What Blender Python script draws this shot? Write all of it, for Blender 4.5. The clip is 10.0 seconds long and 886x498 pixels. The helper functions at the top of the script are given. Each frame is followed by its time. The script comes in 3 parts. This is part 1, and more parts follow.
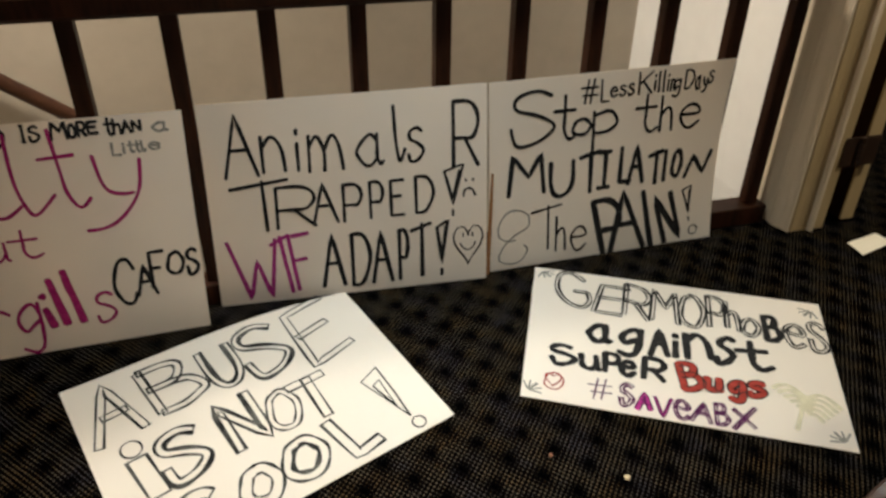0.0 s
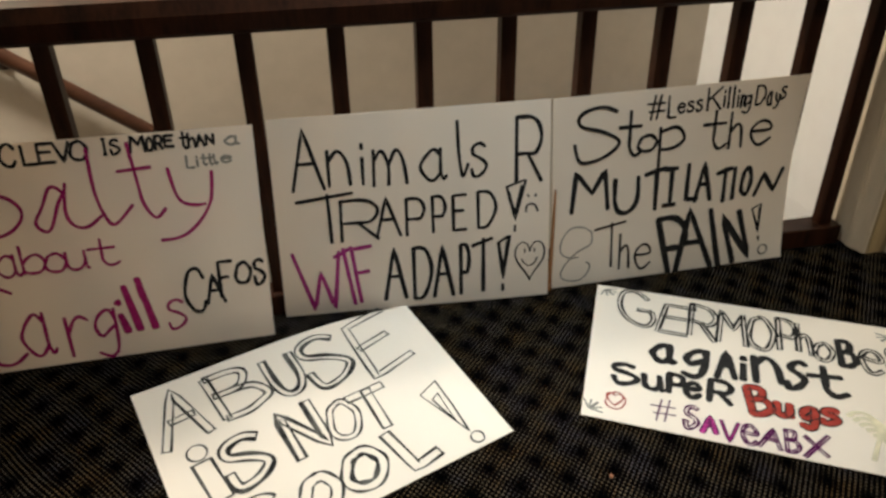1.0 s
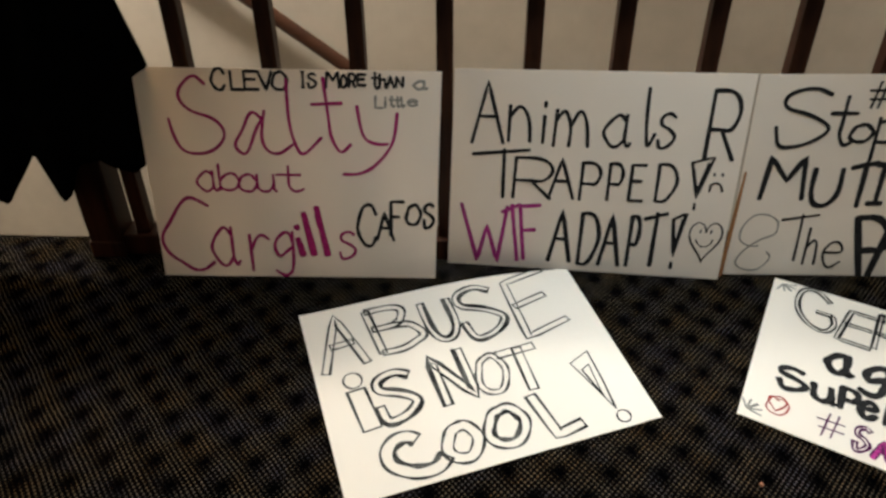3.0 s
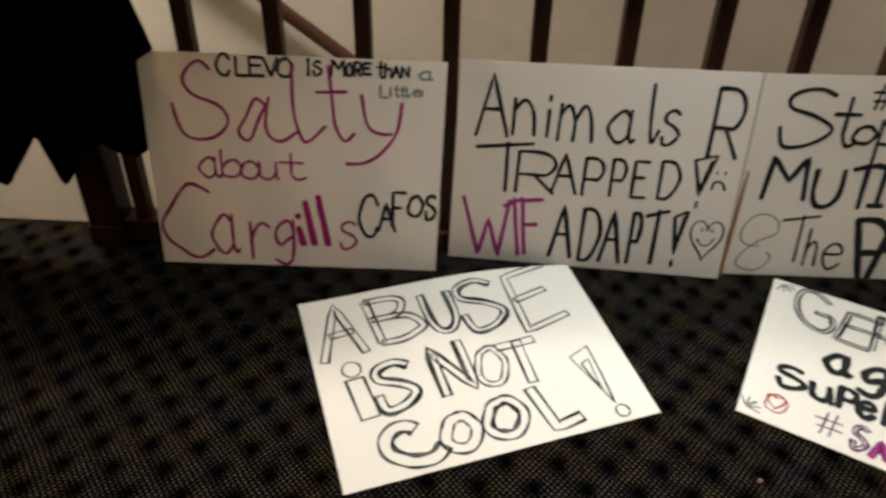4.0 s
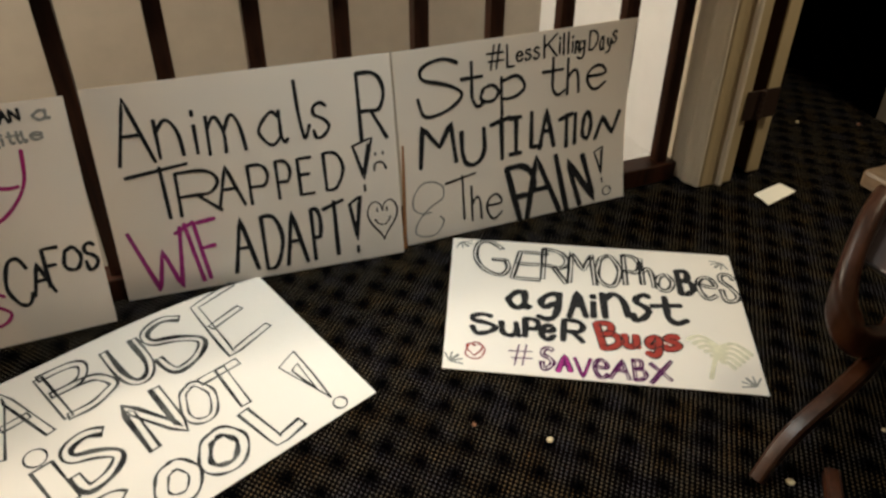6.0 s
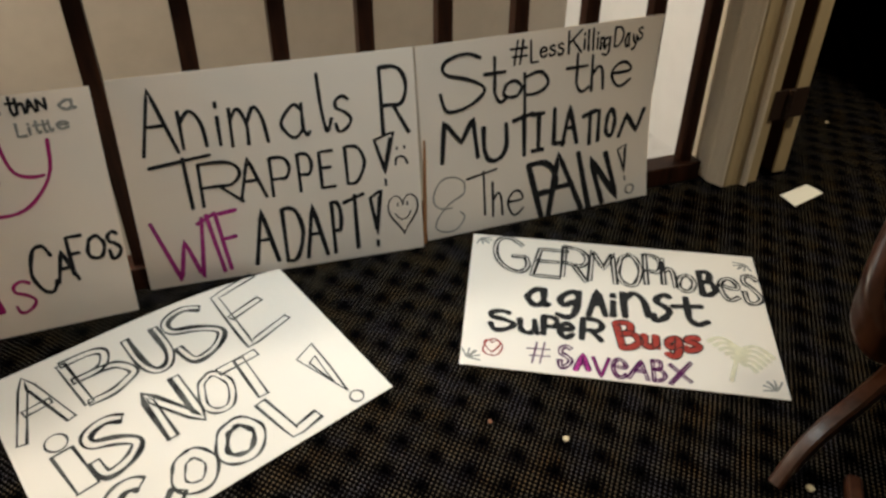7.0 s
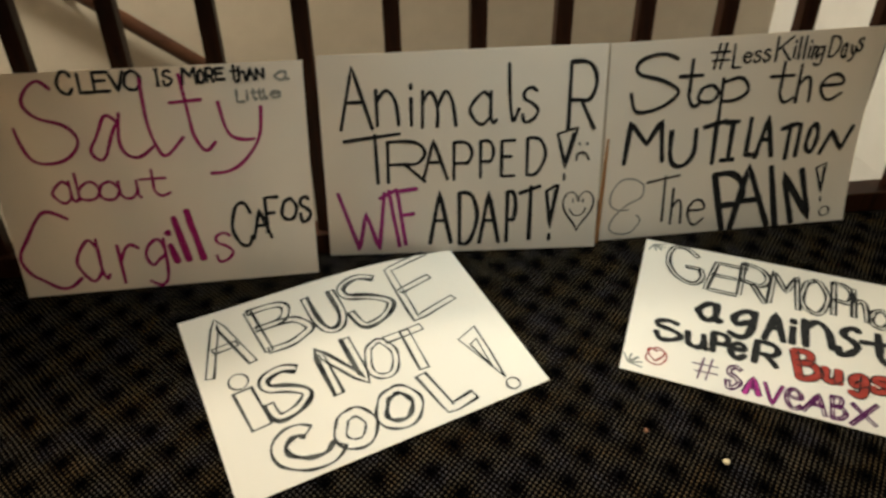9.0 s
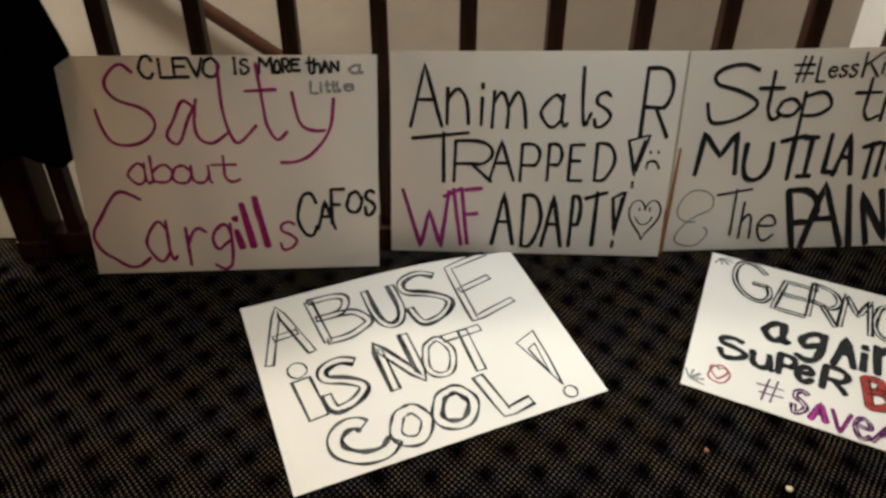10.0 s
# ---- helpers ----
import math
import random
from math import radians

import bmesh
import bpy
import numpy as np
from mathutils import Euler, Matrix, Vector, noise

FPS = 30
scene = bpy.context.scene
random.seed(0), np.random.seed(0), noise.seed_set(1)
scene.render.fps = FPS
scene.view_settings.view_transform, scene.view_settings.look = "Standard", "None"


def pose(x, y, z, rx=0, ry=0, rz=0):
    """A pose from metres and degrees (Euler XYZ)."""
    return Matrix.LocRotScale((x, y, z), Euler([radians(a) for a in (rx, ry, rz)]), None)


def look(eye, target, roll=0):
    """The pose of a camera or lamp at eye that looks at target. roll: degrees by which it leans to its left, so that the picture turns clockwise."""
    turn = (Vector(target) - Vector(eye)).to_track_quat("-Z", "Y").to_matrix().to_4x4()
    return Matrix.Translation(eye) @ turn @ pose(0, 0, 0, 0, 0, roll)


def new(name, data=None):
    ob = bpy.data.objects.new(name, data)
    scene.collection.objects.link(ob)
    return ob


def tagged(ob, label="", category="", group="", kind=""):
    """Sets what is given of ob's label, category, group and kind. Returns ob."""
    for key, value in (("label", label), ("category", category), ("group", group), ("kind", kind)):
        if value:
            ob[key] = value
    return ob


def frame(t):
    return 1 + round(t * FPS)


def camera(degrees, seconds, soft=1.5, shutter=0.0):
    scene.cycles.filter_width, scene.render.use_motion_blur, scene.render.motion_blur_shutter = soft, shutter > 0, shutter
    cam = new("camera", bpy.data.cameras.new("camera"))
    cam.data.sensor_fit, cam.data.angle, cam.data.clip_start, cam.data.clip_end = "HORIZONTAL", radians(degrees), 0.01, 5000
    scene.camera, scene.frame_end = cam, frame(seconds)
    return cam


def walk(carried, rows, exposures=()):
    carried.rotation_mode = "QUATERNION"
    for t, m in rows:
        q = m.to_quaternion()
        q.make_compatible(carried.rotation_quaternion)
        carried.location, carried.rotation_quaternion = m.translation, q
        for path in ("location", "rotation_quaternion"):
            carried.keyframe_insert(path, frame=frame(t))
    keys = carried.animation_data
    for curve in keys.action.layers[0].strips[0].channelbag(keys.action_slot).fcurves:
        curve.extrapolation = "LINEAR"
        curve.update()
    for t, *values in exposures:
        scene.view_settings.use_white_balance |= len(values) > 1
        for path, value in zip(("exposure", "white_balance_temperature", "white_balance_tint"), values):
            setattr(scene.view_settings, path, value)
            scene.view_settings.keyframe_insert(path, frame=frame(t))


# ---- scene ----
cam = camera(62.4, 10.0, 2.7, 0.5)
PATH = [
    (0, (0.098, -1.649, 1.146), (0.593, -0.022, 0.094), 0.9),
    (0.5, (0.095, -1.662, 1.122), (0.528, 0.019, 0.129), 0.2),
    (1, (0.093, -1.654, 1.143), (0.435, 0.036, 0.131), -0.9),
    (1.5, (0.082, -1.655, 1.146), (0.349, 0.048, 0.132), -1.3),
    (2, (0.066, -1.653, 1.138), (0.118, 0.033, 0.064), -1.0),
    (2.5, (0.043, -1.643, 1.159), (0.059, 0.038, 0.076), -1.0),
    (2.7, (0.055, -1.621, 1.174), (0.03, 0.02, 0.031), -0.8),
    (3.8, (0.054, -1.628, 1.159), (-0.053, 0.013, 0.02), 0.1),
    (4, (0.038, -1.635, 1.148), (-0.018, 0.011, 0.013), 1.3),
    (4.5, (0.069, -1.646, 1.153), (0.272, 0.0, 0.035), 1.3),
    (5, (0.128, -1.645, 1.144), (0.586, -0.046, 0.034), 0.4),
    (5.5, (0.154, -1.651, 1.127), (0.803, -0.116, 0.022), 0.3),
    (5.7, (0.154, -1.648, 1.127), (0.804, -0.113, 0.022), 0.3),
    (6.8, (0.156, -1.644, 1.129), (0.769, -0.103, 0.012), 0.2),
    (7, (0.16, -1.644, 1.125), (0.752, -0.094, 0.008), 0.3),
    (7.5, (0.171, -1.655, 1.118), (0.769, -0.094, 0.019), 0.3),
    (8, (0.165, -1.663, 1.118), (0.672, -0.082, 0.004), -0.1),
    (8.5, (0.14, -1.657, 1.126), (0.455, -0.019, 0.023), -2.0),
    (9, (0.112, -1.652, 1.121), (0.301, -0.008, -0.002), -0.8),
    (9.5, (0.084, -1.64, 1.125), (0.205, 0.003, -0.008), -0.4),
    (10, (0.072, -1.635, 1.13), (0.137, 0.01, -0.007), 0.2),
]
walk(cam, [(t, look(eye, target, roll)) for t, eye, target, roll in PATH],
     [(0, -0.25, 6600, 7), (1.5, -0.23, 6400, 7), (2.5, -0.19, 6200, 7), (4.5, -0.23, 6250, 7), (5.5, -0.3, 6700, 7), (7, -0.3, 6400, 7),
      (8, -0.31, 6350, 7), (8.5, -0.31, 6250, 7), (9, -0.36, 6950, 2), (9.6, -0.33, 6400, 7), (10, -0.34, 6200, 7)])

# ---- light ----
world = bpy.data.worlds.new("world")
scene.world = world
world.use_nodes = True
world.node_tree.nodes["Background"].inputs[0].default_value = (0.10, 0.085, 0.07, 1)
world.node_tree.nodes["Background"].inputs[1].default_value = 0.02


def lamp(name, kind, place, target, watts, colour, size):
    data = bpy.data.lights.new(name, kind)
    data.energy, data.color = watts, colour
    if kind == "AREA":
        data.shape, data.size = "DISK", size
    else:
        data.shadow_soft_size = size
    ob = new(name, data)
    ob.matrix_world = look(place, target)
    return ob


LANDING_LAMP = lamp("landing_lamp", "AREA", (0.48, -0.40, 2.40), (0.48, -0.40, 0), 10.6, (0.955, 1.0, 0.97), 0.30)
LANDING_LAMP.data.spread = radians(66)
STAIR_LAMP = lamp("stair_lamp", "POINT", (-1.50, 0.55, 2.15), (-1.50, 0.55, 0), 300, (1.0, 0.895, 0.75), 0.10)
# Unseen fill light, added to brighten the door frame and the carpet beyond.
DOOR_FILL = lamp("door_fill", "AREA", (2.6, -0.75, 2.40), (2.3, -0.1, 0), 17, (1.0, 0.87, 0.66), 0.30)
DOOR_FILL.data.spread = radians(100)


# ---- materials ----
def material(name, colour, rough=0.6, metal=0.0):
    m = bpy.data.materials.new(name)
    m.use_nodes = True
    b = m.node_tree.nodes["Principled BSDF"]
    b.inputs["Base Color"].default_value = (*colour, 1)
    b.inputs["Roughness"].default_value = rough
    b.inputs["Metallic"].default_value = metal
    return m, m.node_tree, b


def node(tree, kind, **inputs):
    n = tree.nodes.new(kind)
    for key, value in inputs.items():
        n.inputs[key.replace("_", " ")].default_value = value
    return n


def maths(tree, op, a, b=None, clamp=False):
    n = tree.nodes.new("ShaderNodeMath")
    n.operation, n.use_clamp = op, clamp
    for i, v in enumerate((a, b)):
        if v is None:
            continue
        if isinstance(v, (int, float)):
            n.inputs[i].default_value = v
        else:
            tree.links.new(v, n.inputs[i])
    return n.outputs[0]


def noise_of(tree, scale, detail=4.0, stretch=(1, 1, 1)):
    co = tree.nodes.new("ShaderNodeTexCoord")
    mp = tree.nodes.new("ShaderNodeMapping")
    mp.inputs["Scale"].default_value = stretch
    tree.links.new(co.outputs["Object"], mp.inputs["Vector"])
    n = node(tree, "ShaderNodeTexNoise", Scale=scale, Detail=detail)
    tree.links.new(mp.outputs[0], n.inputs["Vector"])
    return n.outputs["Fac"]


def ramp(tree, fac, stops):
    r = tree.nodes.new("ShaderNodeValToRGB")
    while len(r.color_ramp.elements) < len(stops):
        r.color_ramp.elements.new(0.5)
    for e, (p, c) in zip(r.color_ramp.elements, stops):
        e.position, e.color = p, (*c, 1)
    tree.links.new(fac, r.inputs[0])
    return r.outputs[0]


def bump(tree, b, height, strength=0.3, distance=0.002):
    n = node(tree, "ShaderNodeBump", Strength=strength, Distance=distance)
    tree.links.new(height, n.inputs["Height"])
    tree.links.new(n.outputs[0], b.inputs["Normal"])


def grained(name, dark, light, scale, stretch=(1, 1, 1), rough=0.5, relief=0.2):
    """A surface whose colour drifts between two tones at two scales, with fine relief."""
    m, tree, b = material(name, light, rough)
    coarse, fine = noise_of(tree, scale, 3, stretch), noise_of(tree, scale * 9, 5, stretch)
    mixed = maths(tree, "ADD", maths(tree, "MULTIPLY", coarse, 0.62), maths(tree, "MULTIPLY", fine, 0.38))
    tree.links.new(ramp(tree, mixed, [(0.32, dark), (0.68, light)]), b.inputs["Base Color"])
    r = maths(tree, "ADD", maths(tree, "MULTIPLY", fine, 0.25), rough - 0.12)
    tree.links.new(r, b.inputs["Roughness"])
    bump(tree, b, fine, relief, 0.001)
    return m


def carpet_material():
    """Black loop carpet: staggered tan tufts that grow and fade in offset blocks."""
    m, tree, b = material("carpet", (0.02, 0.018, 0.018), 1.0)
    b.inputs["Specular IOR Level"].default_value = 0.0
    co = tree.nodes.new("ShaderNodeTexCoord")
    wob = node(tree, "ShaderNodeTexNoise", Scale=5.0, Detail=2.0)
    tree.links.new(co.outputs["Object"], wob.inputs["Vector"])
    sep = tree.nodes.new("ShaderNodeSeparateXYZ")
    tree.links.new(co.outputs["Object"], sep.inputs[0])
    wobble = maths(tree, "MULTIPLY", maths(tree, "SUBTRACT", wob.outputs["Fac"], 0.5), 0.012)
    x, y = maths(tree, "ADD", sep.outputs[0], wobble), maths(tree, "ADD", sep.outputs[1], wobble)

    def wave(v, period, shift=0.0):
        return maths(tree, "COSINE", maths(tree, "ADD", maths(tree, "MULTIPLY", v, math.tau / period), shift))

    tuft = maths(tree, "MULTIPLY", wave(x, 0.0126), wave(y, 0.0148))
    block = maths(tree, "MULTIPLY", wave(x, 0.100, 32.48), wave(y, 0.115, 25.41))
    skew = maths(tree, "ADD", maths(tree, "MULTIPLY", wave(x, 0.050, 64.96 - math.pi / 2), -0.16), maths(tree, "MULTIPLY", wave(y, 0.0575, 50.82 - math.pi / 2), -0.10))
    block = maths(tree, "ADD", block, skew)
    worn = maths(tree, "ADD", maths(tree, "MULTIPLY", noise_of(tree, 1.6, 4), 0.5), 0.75)
    shade = maths(tree, "ADD", maths(tree, "MULTIPLY", block, 0.78), 0.80, True)
    shade = maths(tree, "MULTIPLY", shade, maths(tree, "ADD", maths(tree, "MULTIPLY", noise_of(tree, 14, 2), 1.1), 0.40))
    fleck = noise_of(tree, 160, 2)
    dot = maths(tree, "MULTIPLY", maths(tree, "ADD", maths(tree, "SUBTRACT", tuft, 0.42), maths(tree, "MULTIPLY", block, 0.05)), 4.0, True)
    dot = maths(tree, "MULTIPLY", maths(tree, "MULTIPLY", dot, shade), maths(tree, "MULTIPLY", maths(tree, "SUBTRACT", maths(tree, "MULTIPLY", fleck, 2.6), 0.40, True), worn), True)
    tone = ramp(tree, noise_of(tree, 11, 3), [(0.35, (0.076, 0.053, 0.029)), (0.5, (0.066, 0.055, 0.040)), (0.66, (0.046, 0.042, 0.048))])
    mix = tree.nodes.new("ShaderNodeMixRGB")
    ground = ramp(tree, shade, [(0.0, (0.0004, 0.0004, 0.0005)), (1.0, (0.0012, 0.0010, 0.0009))])
    tree.links.new(ground, mix.inputs[1])
    tree.links.new(dot, mix.inputs[0])
    tree.links.new(tone, mix.inputs[2])
    tree.links.new(mix.outputs[0], b.inputs["Base Color"])
    bump(tree, b, maths(tree, "ADD", tuft, fleck), 0.5, 0.002)
    return m


CARPET = carpet_material()
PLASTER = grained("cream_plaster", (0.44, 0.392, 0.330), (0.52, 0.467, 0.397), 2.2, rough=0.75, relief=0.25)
# Paler and cooler than the cream plaster.
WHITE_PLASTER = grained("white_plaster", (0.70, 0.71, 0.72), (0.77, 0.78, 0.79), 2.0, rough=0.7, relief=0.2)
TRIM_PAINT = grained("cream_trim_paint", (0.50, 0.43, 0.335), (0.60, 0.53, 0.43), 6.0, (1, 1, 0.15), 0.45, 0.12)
# Tan of the door edge; on the frame it colours in the shaded bands.
TAN_SHADE_PAINT = grained("tan_paint_and_shade", (0.30, 0.225, 0.125), (0.40, 0.31, 0.18), 6.0, (1, 1, 0.15), 0.5, 0.12)
DARK_WOOD = grained("dark_stained_wood", (0.006, 0.0024, 0.0014), (0.042, 0.0140, 0.0066), 14.0, (1, 1, 0.08), 0.42, 0.2)
RAIL_WOOD = grained("handrail_wood", (0.034, 0.012, 0.006), (0.080, 0.030, 0.014), 14.0, (0.1, 1, 1), 0.38, 0.2)
CHAIR_WOOD = grained("red_brown_wood", (0.012, 0.0036, 0.0016), (0.042, 0.0145, 0.0060), 12.0, (1, 1, 0.2), 0.36, 0.15)
LEATHER = grained("oxblood_leather", (0.012, 0.003, 0.003), (0.028, 0.007, 0.006), 18.0, rough=0.45, relief=0.4)
BLACK_CLOTH = grained("black_cloth", (0.0012, 0.0012, 0.0012), (0.003, 0.003, 0.0032), 30.0, rough=1.0, relief=0.6)
BLACK_CLOTH.node_tree.nodes["Principled BSDF"].inputs["Specular IOR Level"].default_value = 0.0
DARK_WOOD.node_tree.nodes["Principled BSDF"].inputs["Specular IOR Level"].default_value = 0.15
CHAIR_WOOD.node_tree.nodes["Principled BSDF"].inputs["Specular IOR Level"].default_value = 0.26
BRONZE, _t, _b = material("aged_bronze", (0.032, 0.016, 0.010), 0.5, 0.4)


def card_material(name, colour, through_amount):
    """Poster card: matt white paper that lets some light through."""
    m, tree, b = material(name, colour, 0.62)
    tone = noise_of(tree, 3.0, 4)
    fine = noise_of(tree, 240.0, 2)
    tree.links.new(ramp(tree, tone, [(0.3, tuple(c * 0.955 for c in colour)), (0.7, colour)]), b.inputs["Base Color"])
    bump(tree, b, maths(tree, "ADD", fine, maths(tree, "MULTIPLY", tone, 4.0)), 0.10, 0.001)
    t = node(tree, "ShaderNodeBsdfTranslucent")
    t.inputs[0].default_value = (0.86, 0.71, 0.55, 1)
    mix = node(tree, "ShaderNodeMixShader")
    mix.inputs[0].default_value = through_amount
    tree.links.new(b.outputs[0], mix.inputs[1])
    tree.links.new(t.outputs[0], mix.inputs[2])
    tree.links.new(mix.outputs[0], tree.nodes["Material Output"].inputs[0])
    return m


CARD = card_material("poster_card", (0.785, 0.782, 0.760), 0.46)
PAPER = card_material("note_paper", (0.84, 0.81, 0.72), 0.08)


def ink_material(name, colour, worn=None, scale=70):
    m, tree, b = material(name, colour, 0.7)
    b.inputs["Specular IOR Level"].default_value = 0.08
    light = worn or tuple(min(1.0, c * 1.35 + 0.008) for c in colour)
    tree.links.new(ramp(tree, noise_of(tree, scale, 3), [(0.4, colour), (0.72, light)]), b.inputs["Base Color"])
    return m


BLACK_INK = ink_material("black_marker", (0.010, 0.010, 0.011))
GREY_INK = ink_material("dry_grey_marker", (0.20, 0.195, 0.18))
SKETCH_INK = ink_material("sketchy_black_marker", (0.010, 0.010, 0.011), (0.10, 0.10, 0.095), 17)
PINK_INK = ink_material("magenta_marker", (0.25, 0.012, 0.10))
PURPLE_INK = ink_material("purple_marker", (0.24, 0.022, 0.14))
RED_INK = ink_material("red_marker", (0.20, 0.026, 0.020))
VIOLET_INK = ink_material("dark_violet_marker", (0.05, 0.006, 0.045))
BROWN_INK = ink_material("olive_wash", (0.38, 0.365, 0.28))


# ---- builders ----
def mesh_of(name, bm, mat, smooth=False):
    me = bpy.data.meshes.new(name)
    bmesh.ops.recalc_face_normals(bm, faces=bm.faces)
    bm.to_mesh(me)
    bm.free()
    me.materials.append(mat)
    if smooth:
        for p in me.polygons:
            p.use_smooth = True
    return me


def part(name, bm, mat, parent=None, label="", smooth=False):
    ob = new(name, mesh_of(name, bm, mat, smooth))
    ob.parent = parent
    return tagged(ob, label)


def thing(name, label, category, group="", kind="", place=None):
    ob = new(name)
    ob.empty_display_size = 0.05
    if place:
        ob.location = place
        bpy.context.view_layer.update()
    return tagged(ob, label, category, group, kind)


def box(bm, lo, hi, bevel=0.0, segments=2):
    """A box from corner lo to corner hi, with rounded edges."""
    c = [(a + b) / 2 for a, b in zip(lo, hi)]
    s = [abs(b - a) for a, b in zip(lo, hi)]
    made = bmesh.ops.create_cube(bm, size=1, matrix=Matrix.Translation(c) @ Matrix.Diagonal((*s, 1)))
    if bevel:
        edges = {e for v in made["verts"] for e in v.link_edges}
        bmesh.ops.bevel(bm, geom=list(edges), offset=bevel, segments=segments, profile=0.5, affect="EDGES")
    return bm


def boxes(*rows, bevel=0.0):
    bm = bmesh.new()
    for lo, hi in rows:
        box(bm, lo, hi, bevel)
    return bm


def structure(name, bm, mat, label, category, smooth=False):
    return tagged(part(name, bm, mat, None, "", smooth), label, category, "", "structure")


def extruded(outline, axis, a, b, bevel=0.0):
    """A closed outline of (p, q) pushed from a to b along axis."""
    bm = bmesh.new()
    put = {"x": lambda p, q, s: (s, p, q), "y": lambda p, q, s: (p, s, q), "z": lambda p, q, s: (p, q, s)}[axis]
    near = [bm.verts.new(put(p, q, a)) for p, q in outline]
    far = [bm.verts.new(put(p, q, b)) for p, q in outline]
    n = len(outline)
    bm.faces.new(near)
    bm.faces.new(far[::-1])
    for i in range(n):
        bm.faces.new((near[i], far[i], far[(i + 1) % n], near[(i + 1) % n]))
    if bevel:
        bmesh.ops.bevel(bm, geom=list(bm.edges), offset=bevel, segments=2, profile=0.5, affect="EDGES")
    return bm


def swept(points, widths, sides=8, flat=1.0, square=0.0):
    """A tapered bar through the points; flat stretches it along its second axis, square turns the round section into a rounded box."""
    bm = bmesh.new()
    pts = [Vector(p) for p in points]
    rings = []
    for i, p in enumerate(pts):
        way = (pts[min(i + 1, len(pts) - 1)] - pts[max(i - 1, 0)]).normalized()
        side = way.cross(Vector((0, 0, 1)) if abs(way.z) < 0.95 else Vector((0, 1, 0))).normalized()
        up = side.cross(way)
        w = widths[i] if isinstance(widths, (list, tuple)) else widths
        ring_of = []
        for k in range(sides):
            c, d = math.cos((k + 0.5) * math.tau / sides), math.sin((k + 0.5) * math.tau / sides)
            g = w / max(abs(c), abs(d)) ** square
            ring_of.append(bm.verts.new(p + side * c * g + up * d * g * flat))
        rings.append(ring_of)
    for a, b in zip(rings, rings[1:]):
        for k in range(sides):
            bm.faces.new((a[k], a[(k + 1) % sides], b[(k + 1) % sides], b[k]))
    bm.faces.new(rings[0][::-1])
    bm.faces.new(rings[-1])
    return bm


def curve_points(controls, steps=6):
    """A smooth line through the control points."""
    c = [Vector(p) for p in controls]
    c = [c[0] * 2 - c[1], *c, c[-1] * 2 - c[-2]]
    out = []
    for a, b, d, e in zip(c, c[1:], c[2:], c[3:]):
        for k in range(steps):
            s = k / steps
            out.append(0.5 * (2 * b + (d - a) * s + (2 * a - 5 * b + 4 * d - e) * s * s + (3 * b - a - 3 * d + e) * s ** 3))
    return out + [c[-2]]


# ---- the building ----
X_WELL1, Y_WELL0, Y_WELL1 = 1.72, 0.095, 1.03
structure("floor", boxes(((-3.0, -4.0, -0.20), (4.2, Y_WELL0, 0)), ((X_WELL1, Y_WELL0, -0.20), (4.2, 4.0, 0))), CARPET,
          "black patterned loop carpet with tan tufts on the landing", "carpet")
structure("floor_lower", boxes(((-3.0, Y_WELL0, -2.9), (X_WELL1, Y_WELL1, -2.7))), CARPET, "dark carpet at the foot of the stairwell", "carpet")
structure("ceiling", boxes(((-3.1, -4.1, 2.45), (4.3, 4.1, 2.55))), PLASTER, "plain cream plaster ceiling over landing and stairs", "ceiling")
structure("wall_stairwell", boxes(((-3.0, Y_WELL1, -2.7), (X_WELL1, Y_WELL1 + 0.12, 2.45))), PLASTER,
          "cream painted plaster wall behind the stair railing", "wall")
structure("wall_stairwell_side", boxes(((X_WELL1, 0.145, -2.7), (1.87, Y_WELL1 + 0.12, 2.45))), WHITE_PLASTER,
          "white side wall of the stairwell", "wall")
structure("wall_under_landing", boxes(((-3.0, -0.02, -2.7), (X_WELL1, 0.09, -0.204))), PLASTER, "plain cream wall below the landing edge", "wall")
structure("wall_south", boxes(((-3.1, -4.1, 0), (4.3, -4.0, 2.45))), PLASTER, "plain cream wall closing the landing", "wall")
structure("wall_west", boxes(((-3.1, -4.0, -2.7), (-3.0, 1.14, 2.45))), PLASTER, "plain cream wall closing the landing", "wall")
structure("wall_east", boxes(((4.2, -4.0, 0), (4.3, 4.0, 2.45))), PLASTER, "plain cream wall closing the hall", "wall")
structure("wall_hall_end", boxes(((1.87, 4.0, 0), (4.2, 4.1, 2.45))), PLASTER, "plain cream wall closing the dark hall", "wall")
structure("wall_hall_side", boxes(((1.74, Y_WELL1 + 0.124, 0), (1.87, 4.0, 2.45))), PLASTER, "plain cream wall along the dark hall", "wall")
structure("wall_door", boxes(((2.70, -0.03, 0), (4.2, 0.12, 2.45)), ((1.82, -0.03, 2.08), (2.70, 0.12, 2.45))), PLASTER,
          "cream wall round the open doorway", "wall")


